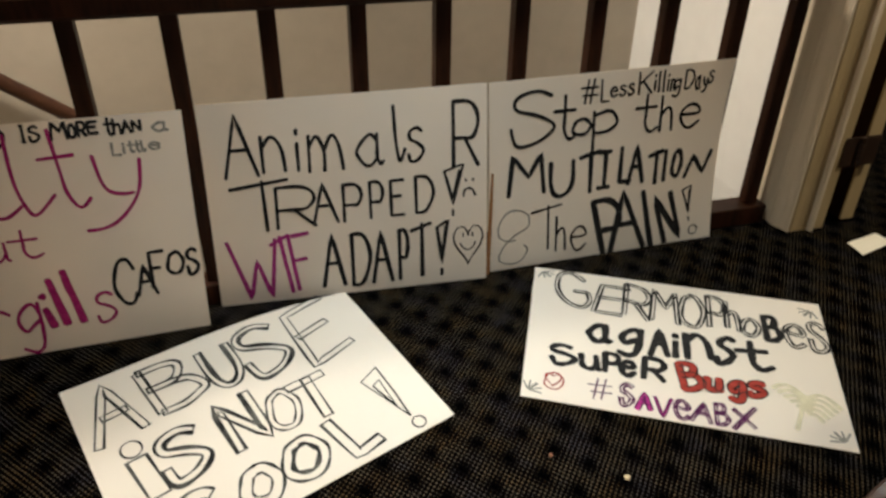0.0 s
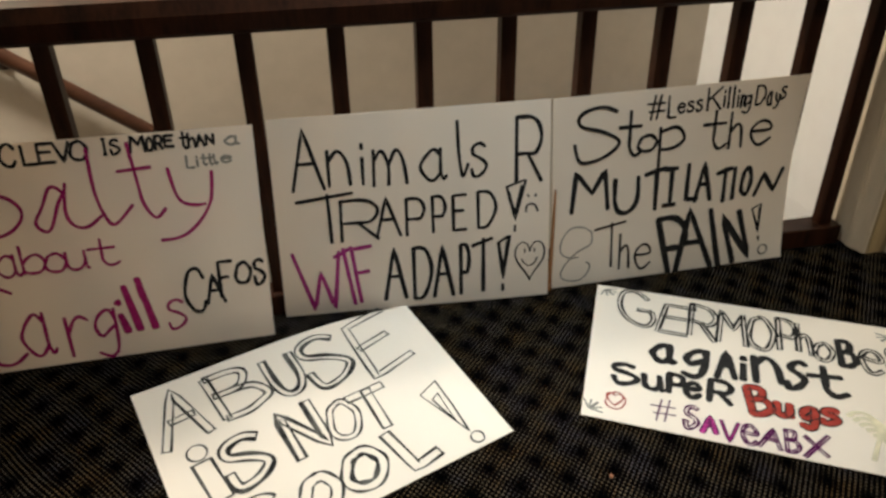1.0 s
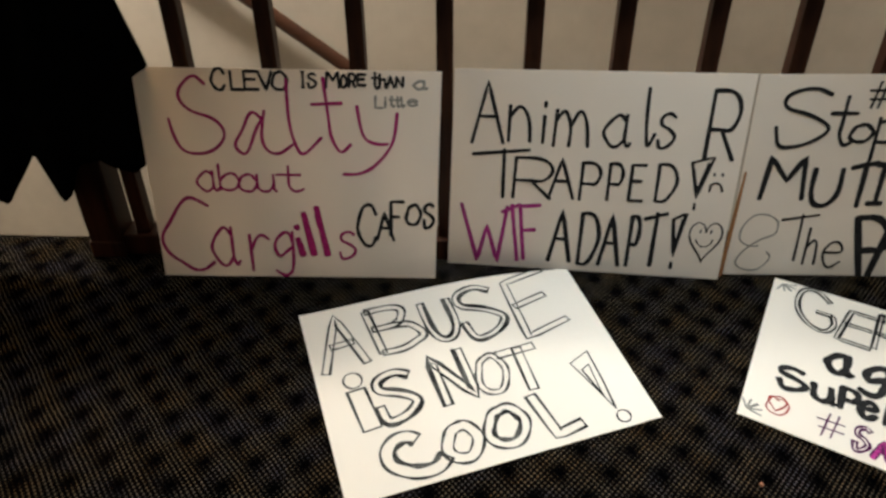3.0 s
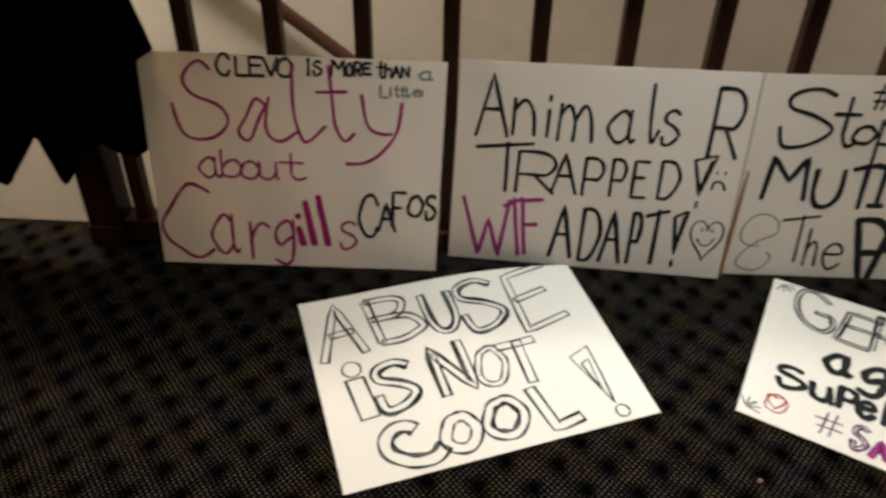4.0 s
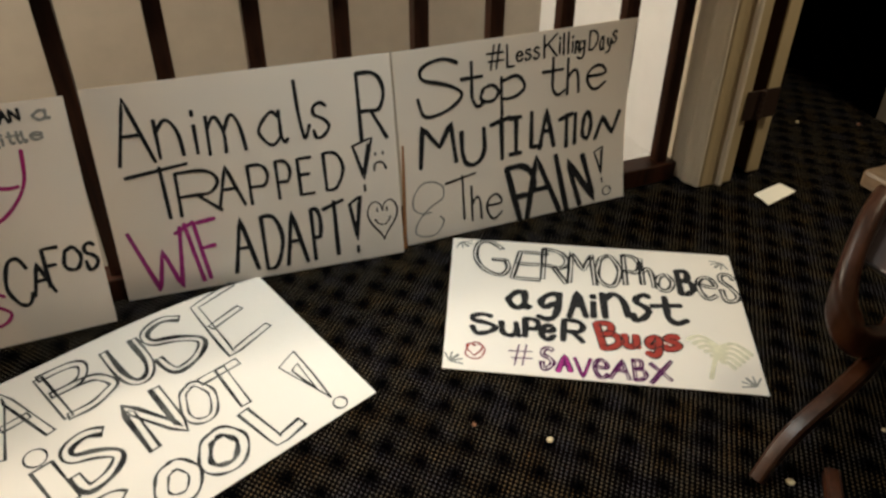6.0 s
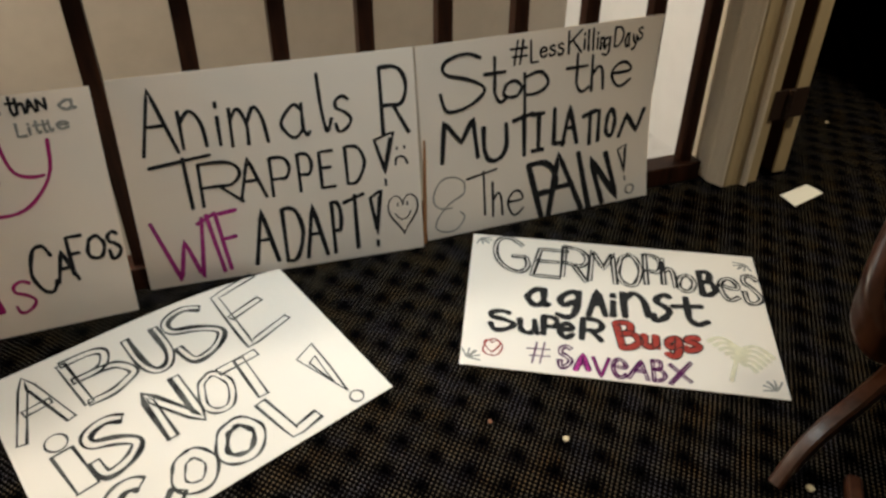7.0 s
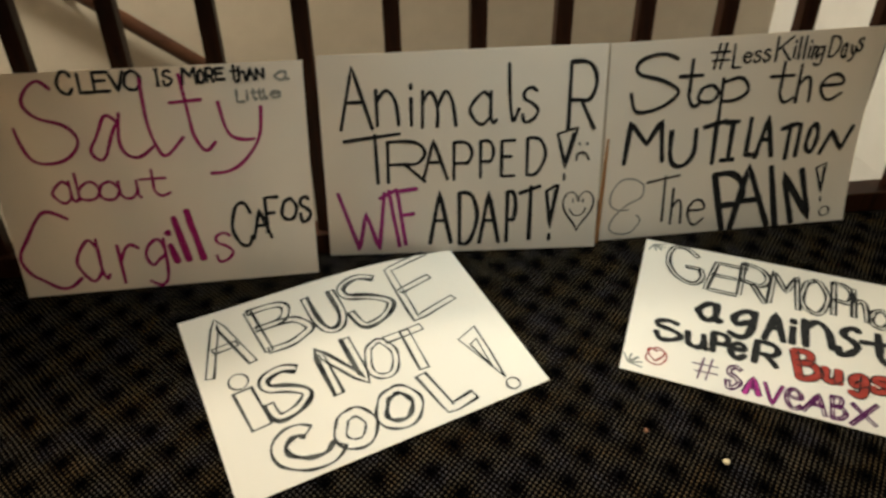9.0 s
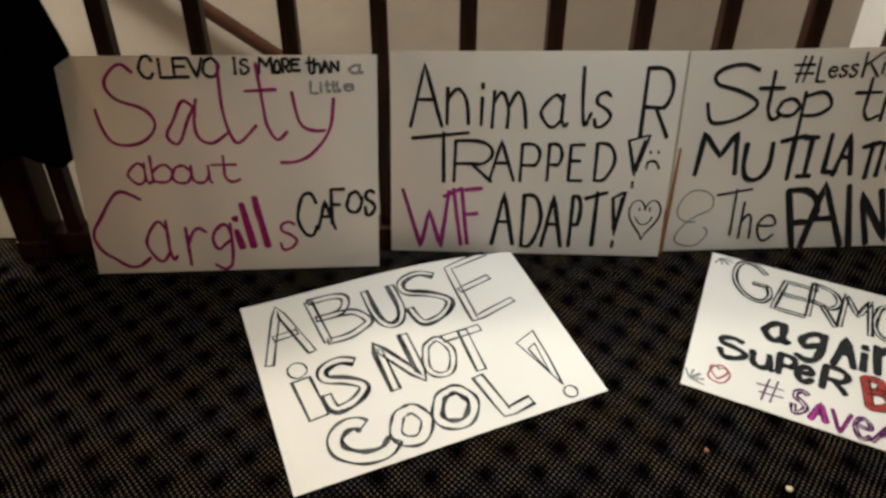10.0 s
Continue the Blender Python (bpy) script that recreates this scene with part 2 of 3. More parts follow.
def door_frame():
    f = thing("door_frame", "cream painted wooden door frame with moulded casing, shaded bands coloured tan", "door frame", "", "structure")
    part("side_board", boxes(((1.6880, 0.002, 0.0), (1.7187, 0.143, 2.45)), bevel=0.004), TRIM_PAINT, f)
    part("edge_bead", swept([(1.6880, 0.139, 0.05), (1.6880, 0.139, 1.2), (1.6880, 0.139, 2.44)], 0.007, 10), WHITE_PLASTER, f, "rounded white bead", True)
    part("base_block", boxes(((1.6720, 0.024, 0.0), (1.6870, 0.147, 0.042)), bevel=0.004), TRIM_PAINT, f)
    bevelled = [(1.6880, 0.001), (1.6870, -0.012), (1.6910, -0.024), (1.6970, -0.036), (1.7000, -0.052), (1.7060, -0.060), (1.7120, -0.060), (1.7120, 0.001)]
    part("casing_side", extruded(bevelled, "z", 0.0, 2.16), TRIM_PAINT, f)
    # Shading bands of the moulding, put into a darker tan than the ridge.
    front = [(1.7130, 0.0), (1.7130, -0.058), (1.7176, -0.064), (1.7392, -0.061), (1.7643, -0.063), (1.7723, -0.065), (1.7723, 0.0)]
    part("casing_front", extruded(front, "z", 0.0, 2.16), TAN_SHADE_PAINT, f, "moulding coloured tan as shaded")
    ridge = [(1.7734, 0.0), (1.7734, -0.070), (1.7768, -0.078), (1.7837, -0.080), (1.7894, -0.077), (1.7928, -0.066), (1.7928, 0.0)]
    part("casing_ridge", extruded(ridge, "z", 0.0, 2.16), TRIM_PAINT, f, "raised cream ridge")
    part("jamb", boxes(((1.7940, -0.069, 0), (1.8330, 0.143, 2.08)), bevel=0.003), TAN_SHADE_PAINT, f)
    part("head", boxes(((1.836, -0.06, 2.045), (2.70, 0.12, 2.078)), bevel=0.003), TAN_SHADE_PAINT, f)


def open_door():
    d = thing("door", "door with tan edge standing open into the hall, leaf coloured dark as shaded", "door")
    # Dark wood on the leaf stands in for the shade of the hinge gap.
    part("leaf", boxes(((1.9065, -0.050, 0.012), (1.9540, 0.73, 2.03)), bevel=0.002), DARK_WOOD, d, "door leaf coloured dark as shaded")
    part("edge_strip", boxes(((1.9060, -0.058, 0.012), (1.9545, -0.0505, 2.03)), bevel=0.002), TAN_SHADE_PAINT, d, "tan painted hinge edge")
    for z in (0.212, 1.02, 1.75):
        h = part("hinge", boxes(((1.8150, -0.0735, z), (1.9420, -0.0700, z + 0.095)), bevel=0.001), BRONZE, d, "dark bronze butt hinge")
        knuckle = bmesh.new()
        for k in range(5):
            bmesh.ops.create_cone(knuckle, cap_ends=True, segments=12, radius1=0.009, radius2=0.009, depth=0.0175,
                                  matrix=Matrix.Translation((1.8720, -0.078, z + 0.0095 + k * 0.019)))
        part("knuckle", knuckle, BRONZE, h)


door_frame()
open_door()


# ---- railing ----
def railing():
    r = thing("stair_railing", "dark stained wooden stair railing with square balusters", "railing")
    part("base_rail", boxes(((-0.93, 0.012, 0.0), (1.671, 0.088, 0.062)), bevel=0.004), DARK_WOOD, r)
    top = [(0.004, 0.757), (0.014, 0.747), (0.078, 0.747), (0.090, 0.757), (0.094, 0.795), (0.080, 0.827), (0.045, 0.837), (0.010, 0.827), (-0.002, 0.795)]
    part("top_rail", extruded(top, "x", -0.95, 1.671), DARK_WOOD, r)
    shared = mesh_of("baluster", boxes(((-0.0195, -0.0195, 0.0), (0.0195, 0.0195, 0.686)), bevel=0.002), DARK_WOOD)
    for x in (-0.846, -0.641, -0.428, -0.217, -0.0105, 0.195, 0.3985, 0.6035, 0.8045, 1.013, 1.222, 1.433, 1.626):
        b = new("baluster", shared)
        b.location = (x, 0.052, 0.0615)
        b.parent = r
    newel = boxes(((-0.985, -0.002, 0.0), (-0.896, 0.088, 0.96)), bevel=0.006)
    box(newel, (-0.988, -0.006, 0.0), (-0.8955, 0.090, 0.05), 0.004)
    box(newel, (-0.996, -0.012, 0.962), (-0.892, 0.098, 0.99), 0.008)
    part("newel_post", newel, DARK_WOOD, r)


def wall_handrail():
    h = thing("wall_handrail", "brown wooden handrail sloping down the stairwell wall", "handrail")
    slope = Vector((0.430, 0, -0.321)).normalized()
    mid = Vector((-0.843, 0.965, 0.508))
    pts = [mid + slope * s for s in (-1.2, -0.6, 0.0, 0.6, 1.2, 1.9, 2.6)]
    part("rail", swept(pts, 0.021, 12, 1.25), RAIL_WOOD, h, smooth=True)
    for s in (-0.02, 1.1, 2.2):
        p = mid + slope * s
        arm = swept(curve_points([p + Vector((0, 0, -0.02)), p + Vector((0, 0.005, -0.055)), p + Vector((0, 0.064, -0.06))], 5), 0.006, 8)
        bmesh.ops.create_cone(arm, cap_ends=True, segments=16, radius1=0.025, radius2=0.022, depth=0.006,
                              matrix=Matrix.Translation(p + Vector((0, 0.0615, -0.06))) @ Matrix.Rotation(radians(90), 4, "X"))
        part("bracket", arm, BRONZE, h, "small dark metal wall bracket")


railing()
wall_handrail()


# ---- posters ----
THICK = 0.0012


class Sheet:
    """A poster by its corners (top left, top right, bottom right, bottom left) and a bow in metres; at(u, v) runs right and down."""

    def __init__(self, tl, tr, br, bl, bow=0.0, curl=0.0, rise=0.0):
        self.c = [Vector(p) for p in (tl, tr, br, bl)]
        self.bow, self.curl, self.rise = bow, curl, rise
        self.n = (self.c[1] - self.c[0]).cross(self.c[3] - self.c[0]).normalized() * -1
        self.wide, self.high = (self.c[1] - self.c[0]).length, (self.c[3] - self.c[0]).length

    def at(self, u, v, lift=0.0):
        tl, tr, br, bl = self.c
        p = tl * (1 - u) * (1 - v) + tr * u * (1 - v) + br * u * v + bl * (1 - u) * v
        k = self.bow * 4 * v * (1 - v) * (0.6 + 0.4 * math.sin(2.2 * u + 0.5)) + self.curl * u ** 4 * (1 - v) * v * 4
        k += self.rise * math.sin(math.pi * min(1.0, max(0.0, u)) ** 1.4) * (1 - v) ** 3
        return p + self.n * (k + lift)

    def mesh(self, nu=24, nv=16):
        bm = bmesh.new()
        front = [[bm.verts.new(self.at(i / nu, j / nv)) for i in range(nu + 1)] for j in range(nv + 1)]
        back = [[bm.verts.new(self.at(i / nu, j / nv, -THICK)) for i in range(nu + 1)] for j in range(nv + 1)]
        for j in range(nv):
            for i in range(nu):
                bm.faces.new((front[j][i], front[j + 1][i], front[j + 1][i + 1], front[j][i + 1]))
                bm.faces.new((back[j][i], back[j][i + 1], back[j + 1][i + 1], back[j + 1][i]))
        for j in range(nv):
            bm.faces.new((front[j][0], back[j][0], back[j + 1][0], front[j + 1][0]))
            bm.faces.new((front[j][nu], front[j + 1][nu], back[j + 1][nu], back[j][nu]))
        for i in range(nu):
            bm.faces.new((front[0][i], front[0][i + 1], back[0][i + 1], back[0][i]))
            bm.faces.new((front[nv][i], back[nv][i], back[nv][i + 1], front[nv][i + 1]))
        return bm


SALTY = Sheet((-0.746, -0.002, 0.549), (-0.016, -0.002, 0.545), (-0.034, -0.075, 0.002), (-0.754, -0.085, 0.002), 0.004)
ANIMALS = Sheet((0.014, 0.008, 0.549), (0.708, 0.004, 0.544), (0.710, -0.057, 0.002), (-0.003, -0.003, 0.002), 0.003)
STOP = Sheet((0.715, 0.010, 0.541), (1.433, 0.012, 0.549), (1.452, -0.023, 0.002), (0.731, -0.032, 0.002), 0.0, -0.022)
ABUSE = Sheet((-0.364, -0.244, 0.004), (0.317, -0.024, 0.004), (0.466, -0.544, 0.004), (-0.164, -0.789, 0.004), 0.0, 0.0, 0.020)
GERMS = Sheet((0.863, -0.046, 0.004), (1.524, -0.417, 0.004), (1.240, -0.877, 0.004), (0.626, -0.528, 0.004))
POSTERS = []
for sheet, label in ((SALTY, "white poster card with pink and black handwriting leaning on the railing"),
                     (ANIMALS, "white poster card with black and purple capitals leaning on the railing"),
                     (STOP, "white poster card with bold black slogan leaning on the railing"),
                     (ABUSE, "white poster card with hollow black letters lying on the carpet"),
                     (GERMS, "white poster card with red and violet lettering on the carpet")):
    poster = thing("protest_poster", label, "poster", "protest posters")
    part("card", sheet.mesh(), CARD, poster)
    POSTERS.append(poster)


# ---- handwriting ----
# Letter strokes on a grid of ten by ten, x then y from the lower left; ~ marks a curved stroke.
STROKES = {
    "A": "00 49 90/24 74", "B": "00 09/~09 59 78 66 45 05/~05 65 84 92 71 40 00", "C": "~97 79 49 28 05 03 21 40 70 92", "[": "~57 48 28 06 03 21 40 70 92", "(": "~98 69 48 26 04 12 31 50 70 91",
    "D": "00 09/~09 49 78 95 72 40 00", "E": "99 09 00 90/05 75", "F": "99 09 00/05 65", "G": "~97 69 28 04 21 60 92 94/94 54",
    "H": "00 09/~04 46 75 80", "I": "50 59/19 89/10 80", "|": "09 90", "K": "00 09/99 04/35 90", "L": "09 00 90", "M": "00 19 54 89 90",
    "N": "00 09 90 99", "O": "~59 28 16 03 11 30 60 82 95 87 69 49", "P": "00 09/~09 59 88 96 74 44 04", "R": "00 09/~09 59 88 96 74 44 04/44 90",
    "$": "~58 39 17 35 74 92 70 30 12 04", "\'": "50 59", "S": "~88 59 18 16 55 93 71 40 10 03", "T": "08 99/59 50", "U": "~09 03 20 60 93 99", "V": "09 50 99", "W": "09 30 56 70 99",
    "X": "00 99/09 90", "a": "~77 59 38 16 04 12 30 50 72/~79 75 72 80 91", "q": "~47 29 15 02 20 35 48/~49 44 51 70 92", "b": "~09 04 00/~03 25 56 75 83 71 50 20 01", "e": "~05 95 78 38 05 21 50 92",
    "g": "~87 69 28 06 24 55 86/~89 84 71 40 01", "h": "00 09/~04 46 75 80", "i": "50 56/58 59", "l": "~09 14 31 50 92",
    "m": "00 09/~06 29 45 40/~45 69 86 90", "n": "00 09/~06 49 86 90", "o": "~59 28 16 03 11 30 60 82 95 87 69 49", "p": "00 09/~08 69 96 54 04",
    "r": "00 09/~05 38 69 98", "s": "~88 59 18 16 55 93 71 40 10 02", "t": "~49 44 42 60 91/06 86", "u": "~09 05 02 20 50 72 84/~89 84 81 90", "v": "09 50 99",
    "y": "~19 35 64 84/~98 94 61 30 00", "#": "20 49/50 79/13 93/06 96", ",": "~59 55 00", "&": "~88 69 39 17 15 34 54/~88 86 55 23 11 30 60 82 73",
    "!": "08 99 42 08/17 43 78/40 41", ":": "39 38/89 88/~00 13 34 54 73 80", "@": "~57 49 19 06 24 50/~57 79 96 74 50/36 37/66 67/~24 43 63 74",
}


def rounded(line):
    """The same line with its kinks eased, as a hand draws it."""
    for _ in range(4):
        line = [line[0], *((a + b * 2 + c) / 4 for a, b, c in zip(line, line[1:], line[2:])), line[-1]]
    return line


def pen_lines(character):
    for stroke in STROKES[character].split("/"):
        smooth = stroke.startswith("~")
        pts = [Vector((int(p[0]) / 9, int(p[1]) / 9, 0)) for p in stroke.strip("~").split()]
        yield rounded(curve_points(pts, 6)) if smooth and len(pts) > 2 else [pts[0].lerp(pts[-1], k / 6) for k in range(7)] if len(pts) == 2 else [
            a.lerp(b, k / 6) for a, b in zip(pts, pts[1:]) for k in range(6)] + [pts[-1]]


class Pen:
    """Lays flat marker strokes on a sheet; each stroke lies a hair above the one before."""

    def __init__(self, sheet, seed):
        self.sheet, self.bm, self.level, self.dice = sheet, bmesh.new(), 0.0006, random.Random(seed)

    def ribbon(self, line, width, taper=0.12):
        """line: points in metres from the sheet's top left, x right and y down."""
        pts = [p for i, p in enumerate(line) if i == 0 or (p - line[i - 1]).length > 1e-5]
        if len(pts) < 2:
            return
        ways = [(pts[min(i + 1, len(pts) - 1)] - pts[max(i - 1, 0)]).normalized() for i in range(len(pts))]
        pts = [pts[0] - ways[0] * width * 0.35, *pts, pts[-1] + ways[-1] * width * 0.35]
        ways = [ways[0], *ways, ways[-1]]
        phase = self.dice.random() * 6
        rows = []
        for i, (p, w) in enumerate(zip(pts, ways)):
            half = width / 2 * (1 + taper * math.sin(phase + i * 0.55)) * (0.62 if i in (0, len(pts) - 1) else 1)
            side = Vector((-w.y, w.x, 0)) * half
            rows.append([self.bm.verts.new(self.sheet.at(q.x / self.sheet.wide, q.y / self.sheet.high, self.level)) for q in (p + side, p - side)])
        for a, b in zip(rows, rows[1:]):
            self.bm.faces.new((a[0], a[1], b[1], b[0]))
        self.level += 0.00001

    def offset(self, line, gap):
        out = []
        for i, p in enumerate(line):
            w = (line[min(i + 1, len(line) - 1)] - line[max(i - 1, 0)]).normalized()
            out.append(p + Vector((-w.y, w.x, 0)) * gap)
        return out


def cell_lines(sheet, cell, dice, inset):
    character, *numbers = cell.split()
    numbers = [int(n) / 1000 for n in numbers]
    if len(numbers) == 4:
        u0, v0, u1, v1 = numbers
        numbers = [u0, v1, u1, v1, u0, v0]
    foot, end, head = (Vector((numbers[k] * sheet.wide, numbers[k + 1] * sheet.high, 0)) for k in (0, 2, 4))
    across, up = end - foot, head - foot
    a, b = min(0.3, inset / max(across.length, 1e-4)), min(0.3, inset / up.length)
    foot, across, up = foot + across * a + up * b, across * (1 - 2 * a), up * (1 - 2 * b)
    lean = dice.uniform(-0.03, 0.03)
    for line in pen_lines(character):
        yield [foot + across * (p.x + lean * (p.y - 0.5)) + up * p.y for p in line]


def write(sheet, ink, width, style, cells):
    """One word of a poster: each cell is a character and its box, or three corners of it, in thousandths of the sheet."""
    poster = POSTERS[SHEETS.index(sheet)]
    cells = cells.split("; ")
    dice = random.Random(len(cells) * 7 + int(width * 1e5))
    for cell in cells:
        pen, rim = Pen(sheet, dice.random()), Pen(sheet, dice.random())
        pen.level, rim.level = 0.0006 + 0.00004 * dice.randrange(8), 0.0011
        for line in cell_lines(sheet, cell, pen.dice, 0.0 if sheet in (ABUSE, GERMS) else width * 0.4):
            if style == "pen":
                pen.ribbon(line, width)
                if width > 0.006:
                    pen.ribbon([p + Vector((pen.dice.uniform(-1, 1), pen.dice.uniform(-1, 1), 0)) * width * 0.13 for p in line[1:-1]], width * 0.7, 0.3)
            elif style == "edged":
                pen.ribbon(line, width)
                for gap in (-0.5, 0.5):
                    rim.ribbon(rim.offset(line, width * gap), 0.0034, 0.3)
            else:
                left, right = pen.offset(line, width * 0.5), pen.offset(line, -width * 0.5)
                heavy = 0.0035 + (pen.dice.choice((0.001, 0.003, 0.0075)) if sheet is ABUSE else width * 0.24)
                pen.ribbon(left, min(0.0064, 0.0036 + width * 0.11), 0.3)
                pen.ribbon(pen.offset(line, -width * 0.5 + heavy * 0.35), heavy, 0.25)
                if (line[0] - line[-1]).length > width:
                    for k in (0, -1):
                        pen.ribbon([left[k], (left[k] + right[k]) / 2, right[k]], min(0.0050, 0.0022 + width * 0.09))
        letter = part("letter", pen.bm, ink, poster)
        if style == "edged":
            part("outline", rim.bm, BLACK_INK if ink is RED_INK else VIOLET_INK, letter, "thin dark marker outline")
        else:
            rim.bm.free()


SHEETS = [SALTY, ANIMALS, STOP, ABUSE, GERMS]
write(SALTY, BLACK_INK, 0.0076, "pen", "C 254 -3 304 96; L 317 7 368 95; E 361 5 414 93; V 406 5 459 94; O 450 6 509 92")
write(SALTY, BLACK_INK, 0.0062, "pen", "I 546 6 563 79; S 569 12 602 80; , 617 71 627 91")
write(SALTY, BLACK_INK, 0.0069, "pen", "M 625 3 676 80; O 674 17 700 78; R 700 10 728 76; E 728 13 761 68")
write(SALTY, BLACK_INK, 0.0062, "pen", "t 774 4 803 82; h 799 11 828 79; A 823 18 853 77; N 852 22 881 74")
write(SALTY, GREY_INK, 0.0062, "pen", "a 908 37 958 81")
write(SALTY, GREY_INK, 0.0055, "pen", "L 785 105 814 164; i 814 111 826 161; t 830 105 853 159; t 851 106 871 159; l 869 108 886 159; e 890 116 927 154")
write(SALTY, PINK_INK, 0.0078, "pen", "$ 68 380 273 375 129 26; q 299 388 506 379 331 179; l 474 386 606 378 495 38; t 592 377 711 369 566 32; y 673 472 834 465 706 150")
write(SALTY, PINK_INK, 0.0068, "pen", "a 162 455 244 561; b 243 422 326 555; o 308 469 380 560; u 374 470 445 559; t 442 427 541 560")
write(SALTY, BLACK_INK, 0.0090, "pen", "C 716 612 790 832; A 784 648 853 802; F 833 592 886 776; O 886 607 948 719; S 949 600 994 735")
write(SALTY, PINK_INK, 0.0089, "pen", "( 4 582 196 972")
write(SALTY, PINK_INK, 0.0084, "pen", "a 182 732 290 945; r 325 770 402 974; g 412 752 496 1000")
write(SALTY, PINK_INK, 0.0179, "pen", "| 494 785 528 892; | 500 728 506 741; | 520 652 568 888; | 566 622 618 888")
write(SALTY, PINK_INK, 0.0074, "pen", "s 650 748 716 902")
write(ANIMALS, BLACK_INK, 0.0086, "pen", "A 63 48 182 344; n 190 153 274 332; i 307 134 320 335; m 348 167 476 348; a 513 183 618 342; l 649 62 697 338; s 700 171 766 342")
write(ANIMALS, BLACK_INK, 0.0103, "pen", "R 866 66 972 391")
write(ANIMALS, BLACK_INK, 0.0088, "pen", "T 73 360 279 617; R 222 398 365 615; A 347 398 444 609; P 458 414 533 612; P 554 413 611 607; E 630 416 687 606; D 723 409 801 604")
write(ANIMALS, BLACK_INK, 0.0069, "pen", "! 832 368 912 637")
write(ANIMALS, PURPLE_INK, 0.0105, "pen", "W 50 978 229 984 36 648; T 218 971 296 961 183 648; F 277 959 359 946 251 649")
write(ANIMALS, BLACK_INK, 0.0110, "pen", "A 369 657 460 957; D 478 670 558 965; A 553 669 638 963; P 655 674 699 960; T 700 652 786 953")
write(ANIMALS, BLACK_INK, 0.0083, "pen", "! 800 648 852 959")
write(ANIMALS, BLACK_INK, 0.0055, "pen", ": 906 541 963 540 897 447")
write(STOP, BLACK_INK, 0.0062, "pen", "# 353 28 426 152; L 435 35 471 152; e 472 74 506 134; s 511 73 541 132; s 546 69 575 133; K 589 17 650 136; i 652 37 665 125; l 673 22 680 135; l 693 19 700 134; i 709 41 720 131; n 725 68 751 137; g 735 72 775 169; D 786 30 831 132; a 833 66 861 142; y 865 75 891 159; s 890 46 916 117")
write(STOP, BLACK_INK, 0.0097, "pen", "S 78 52 263 333; t 247 90 351 329; o 322 217 408 310; p 409 187 520 397")
write(STOP, BLACK_INK, 0.0086, "pen", "t 584 131 693 342; h 695 149 763 345; e 783 198 883 347")
write(STOP, BLACK_INK, 0.0135, "pen", "M 68 368 227 595; U 239 426 346 625; T 361 394 456 630; I 434 402 509 616; L 535 390 597 599; A 573 393 653 615; T 663 439 737 636; ' 737 442 750 628; O 772 450 829 611; N 835 628 936 614 873 496")
write(STOP, GREY_INK, 0.0041, "pen", "& 16 669 178 973")
write(STOP, BLACK_INK, 0.0069, "pen", "T 169 663 301 922; h 274 733 327 942; e 338 795 413 960")
write(STOP, BLACK_INK, 0.0180, "pen", "P 485 1013 608 1001 420 673; A 516 1011 688 1002 486 640; ' 689 1016 738 1013 628 656; N 770 999 863 984 699 699")
write(STOP, BLACK_INK, 0.0055, "pen", "! 866 887 916 889 838 668")
write(ABUSE, SKETCH_INK, 0.02, "hollow", "A 37 387 179 368 50 68; B 235 337 394 338 220 69; U 420 326 509 327 415 93; S 534 368 685 369 530 56; E 728 422 891 354 733 63")
write(ABUSE, SKETCH_INK, 0.044, "hollow", "' 98 711 157 711 80 504")
write(ABUSE, SKETCH_INK, 0.024, "hollow", "S 166 695 292 698 178 455; N 377 685 476 664 371 426; T 587 702 722 718 591 460")
write(ABUSE, SKETCH_INK, 0.016, "hollow", "O 496 673 591 677 512 480")
write(ABUSE, SKETCH_INK, 0.034, "hollow", "[ 156 941 315 944 154 766")
write(ABUSE, SKETCH_INK, 0.027, "hollow", "O 321 926 416 947 338 785; O 457 915 570 938 479 756; L 665 948 755 925 637 736")
write(GERMS, BLACK_INK, 0.0125, "hollow", "G 106 308 214 312 67 10; E 222 324 320 325 250 95; R 326 314 410 341 336 49; M 418 326 510 337 427 65; O 520 325 598 339 523 73; P 614 317 671 327 619 61; H 674 304 720 325 678 83; o 723 337 775 343 728 213; e 860 368 918 393 868 185; S 938 376 992 418 947 152")
write(GERMS, BLACK_INK, 0.0185, "pen", "a 206 559 278 555 209 432; g 306 630 375 623 324 433; A 412 595 468 586 420 411; i 483 583 501 583 488 422; n 533 580 609 562 530 403; s 622 584 673 576 644 391; t 693 603 799 583 694 405")
write(GERMS, BLACK_INK, 0.016, "pen", "S 94 760 172 751 78 629; u 190 758 245 757 185 670; P 264 757 309 754 263 636; e 315 772 358 762 315 668; R 387 763 450 764 393 623")
write(GERMS, BLACK_INK, 0.0185, "pen", "B 802 359 848 357 800 172")
write(GERMS, RED_INK, 0.019, "edged", "B 516 793 575 780 498 631; u 586 770 627 769 587 696; g 653 816 693 818 662 694; s 713 767 754 765 723 681")
write(GERMS, VIOLET_INK, 0.0039, "pen", "# 212 948 286 942 210 817")
write(GERMS, VIOLET_INK, 0.011, "hollow", "S 312 954 349 952 318 826")
write(GERMS, PURPLE_INK, 0.012, "edged", "A 364 962 404 957 371 868")
write(GERMS, PURPLE_INK, 0.006, "edged", "V 412 988 464 987 419 872")
write(GERMS, VIOLET_INK, 0.0085, "hollow", "e 480 977 520 981 480 861; A 524 977 585 977 541 865; B 602 976 639 974 602 855; X 648 985 714 961 657 867")
write(GERMS, RED_INK, 0.0041, "pen", "o 72 930 136 923 67 827")


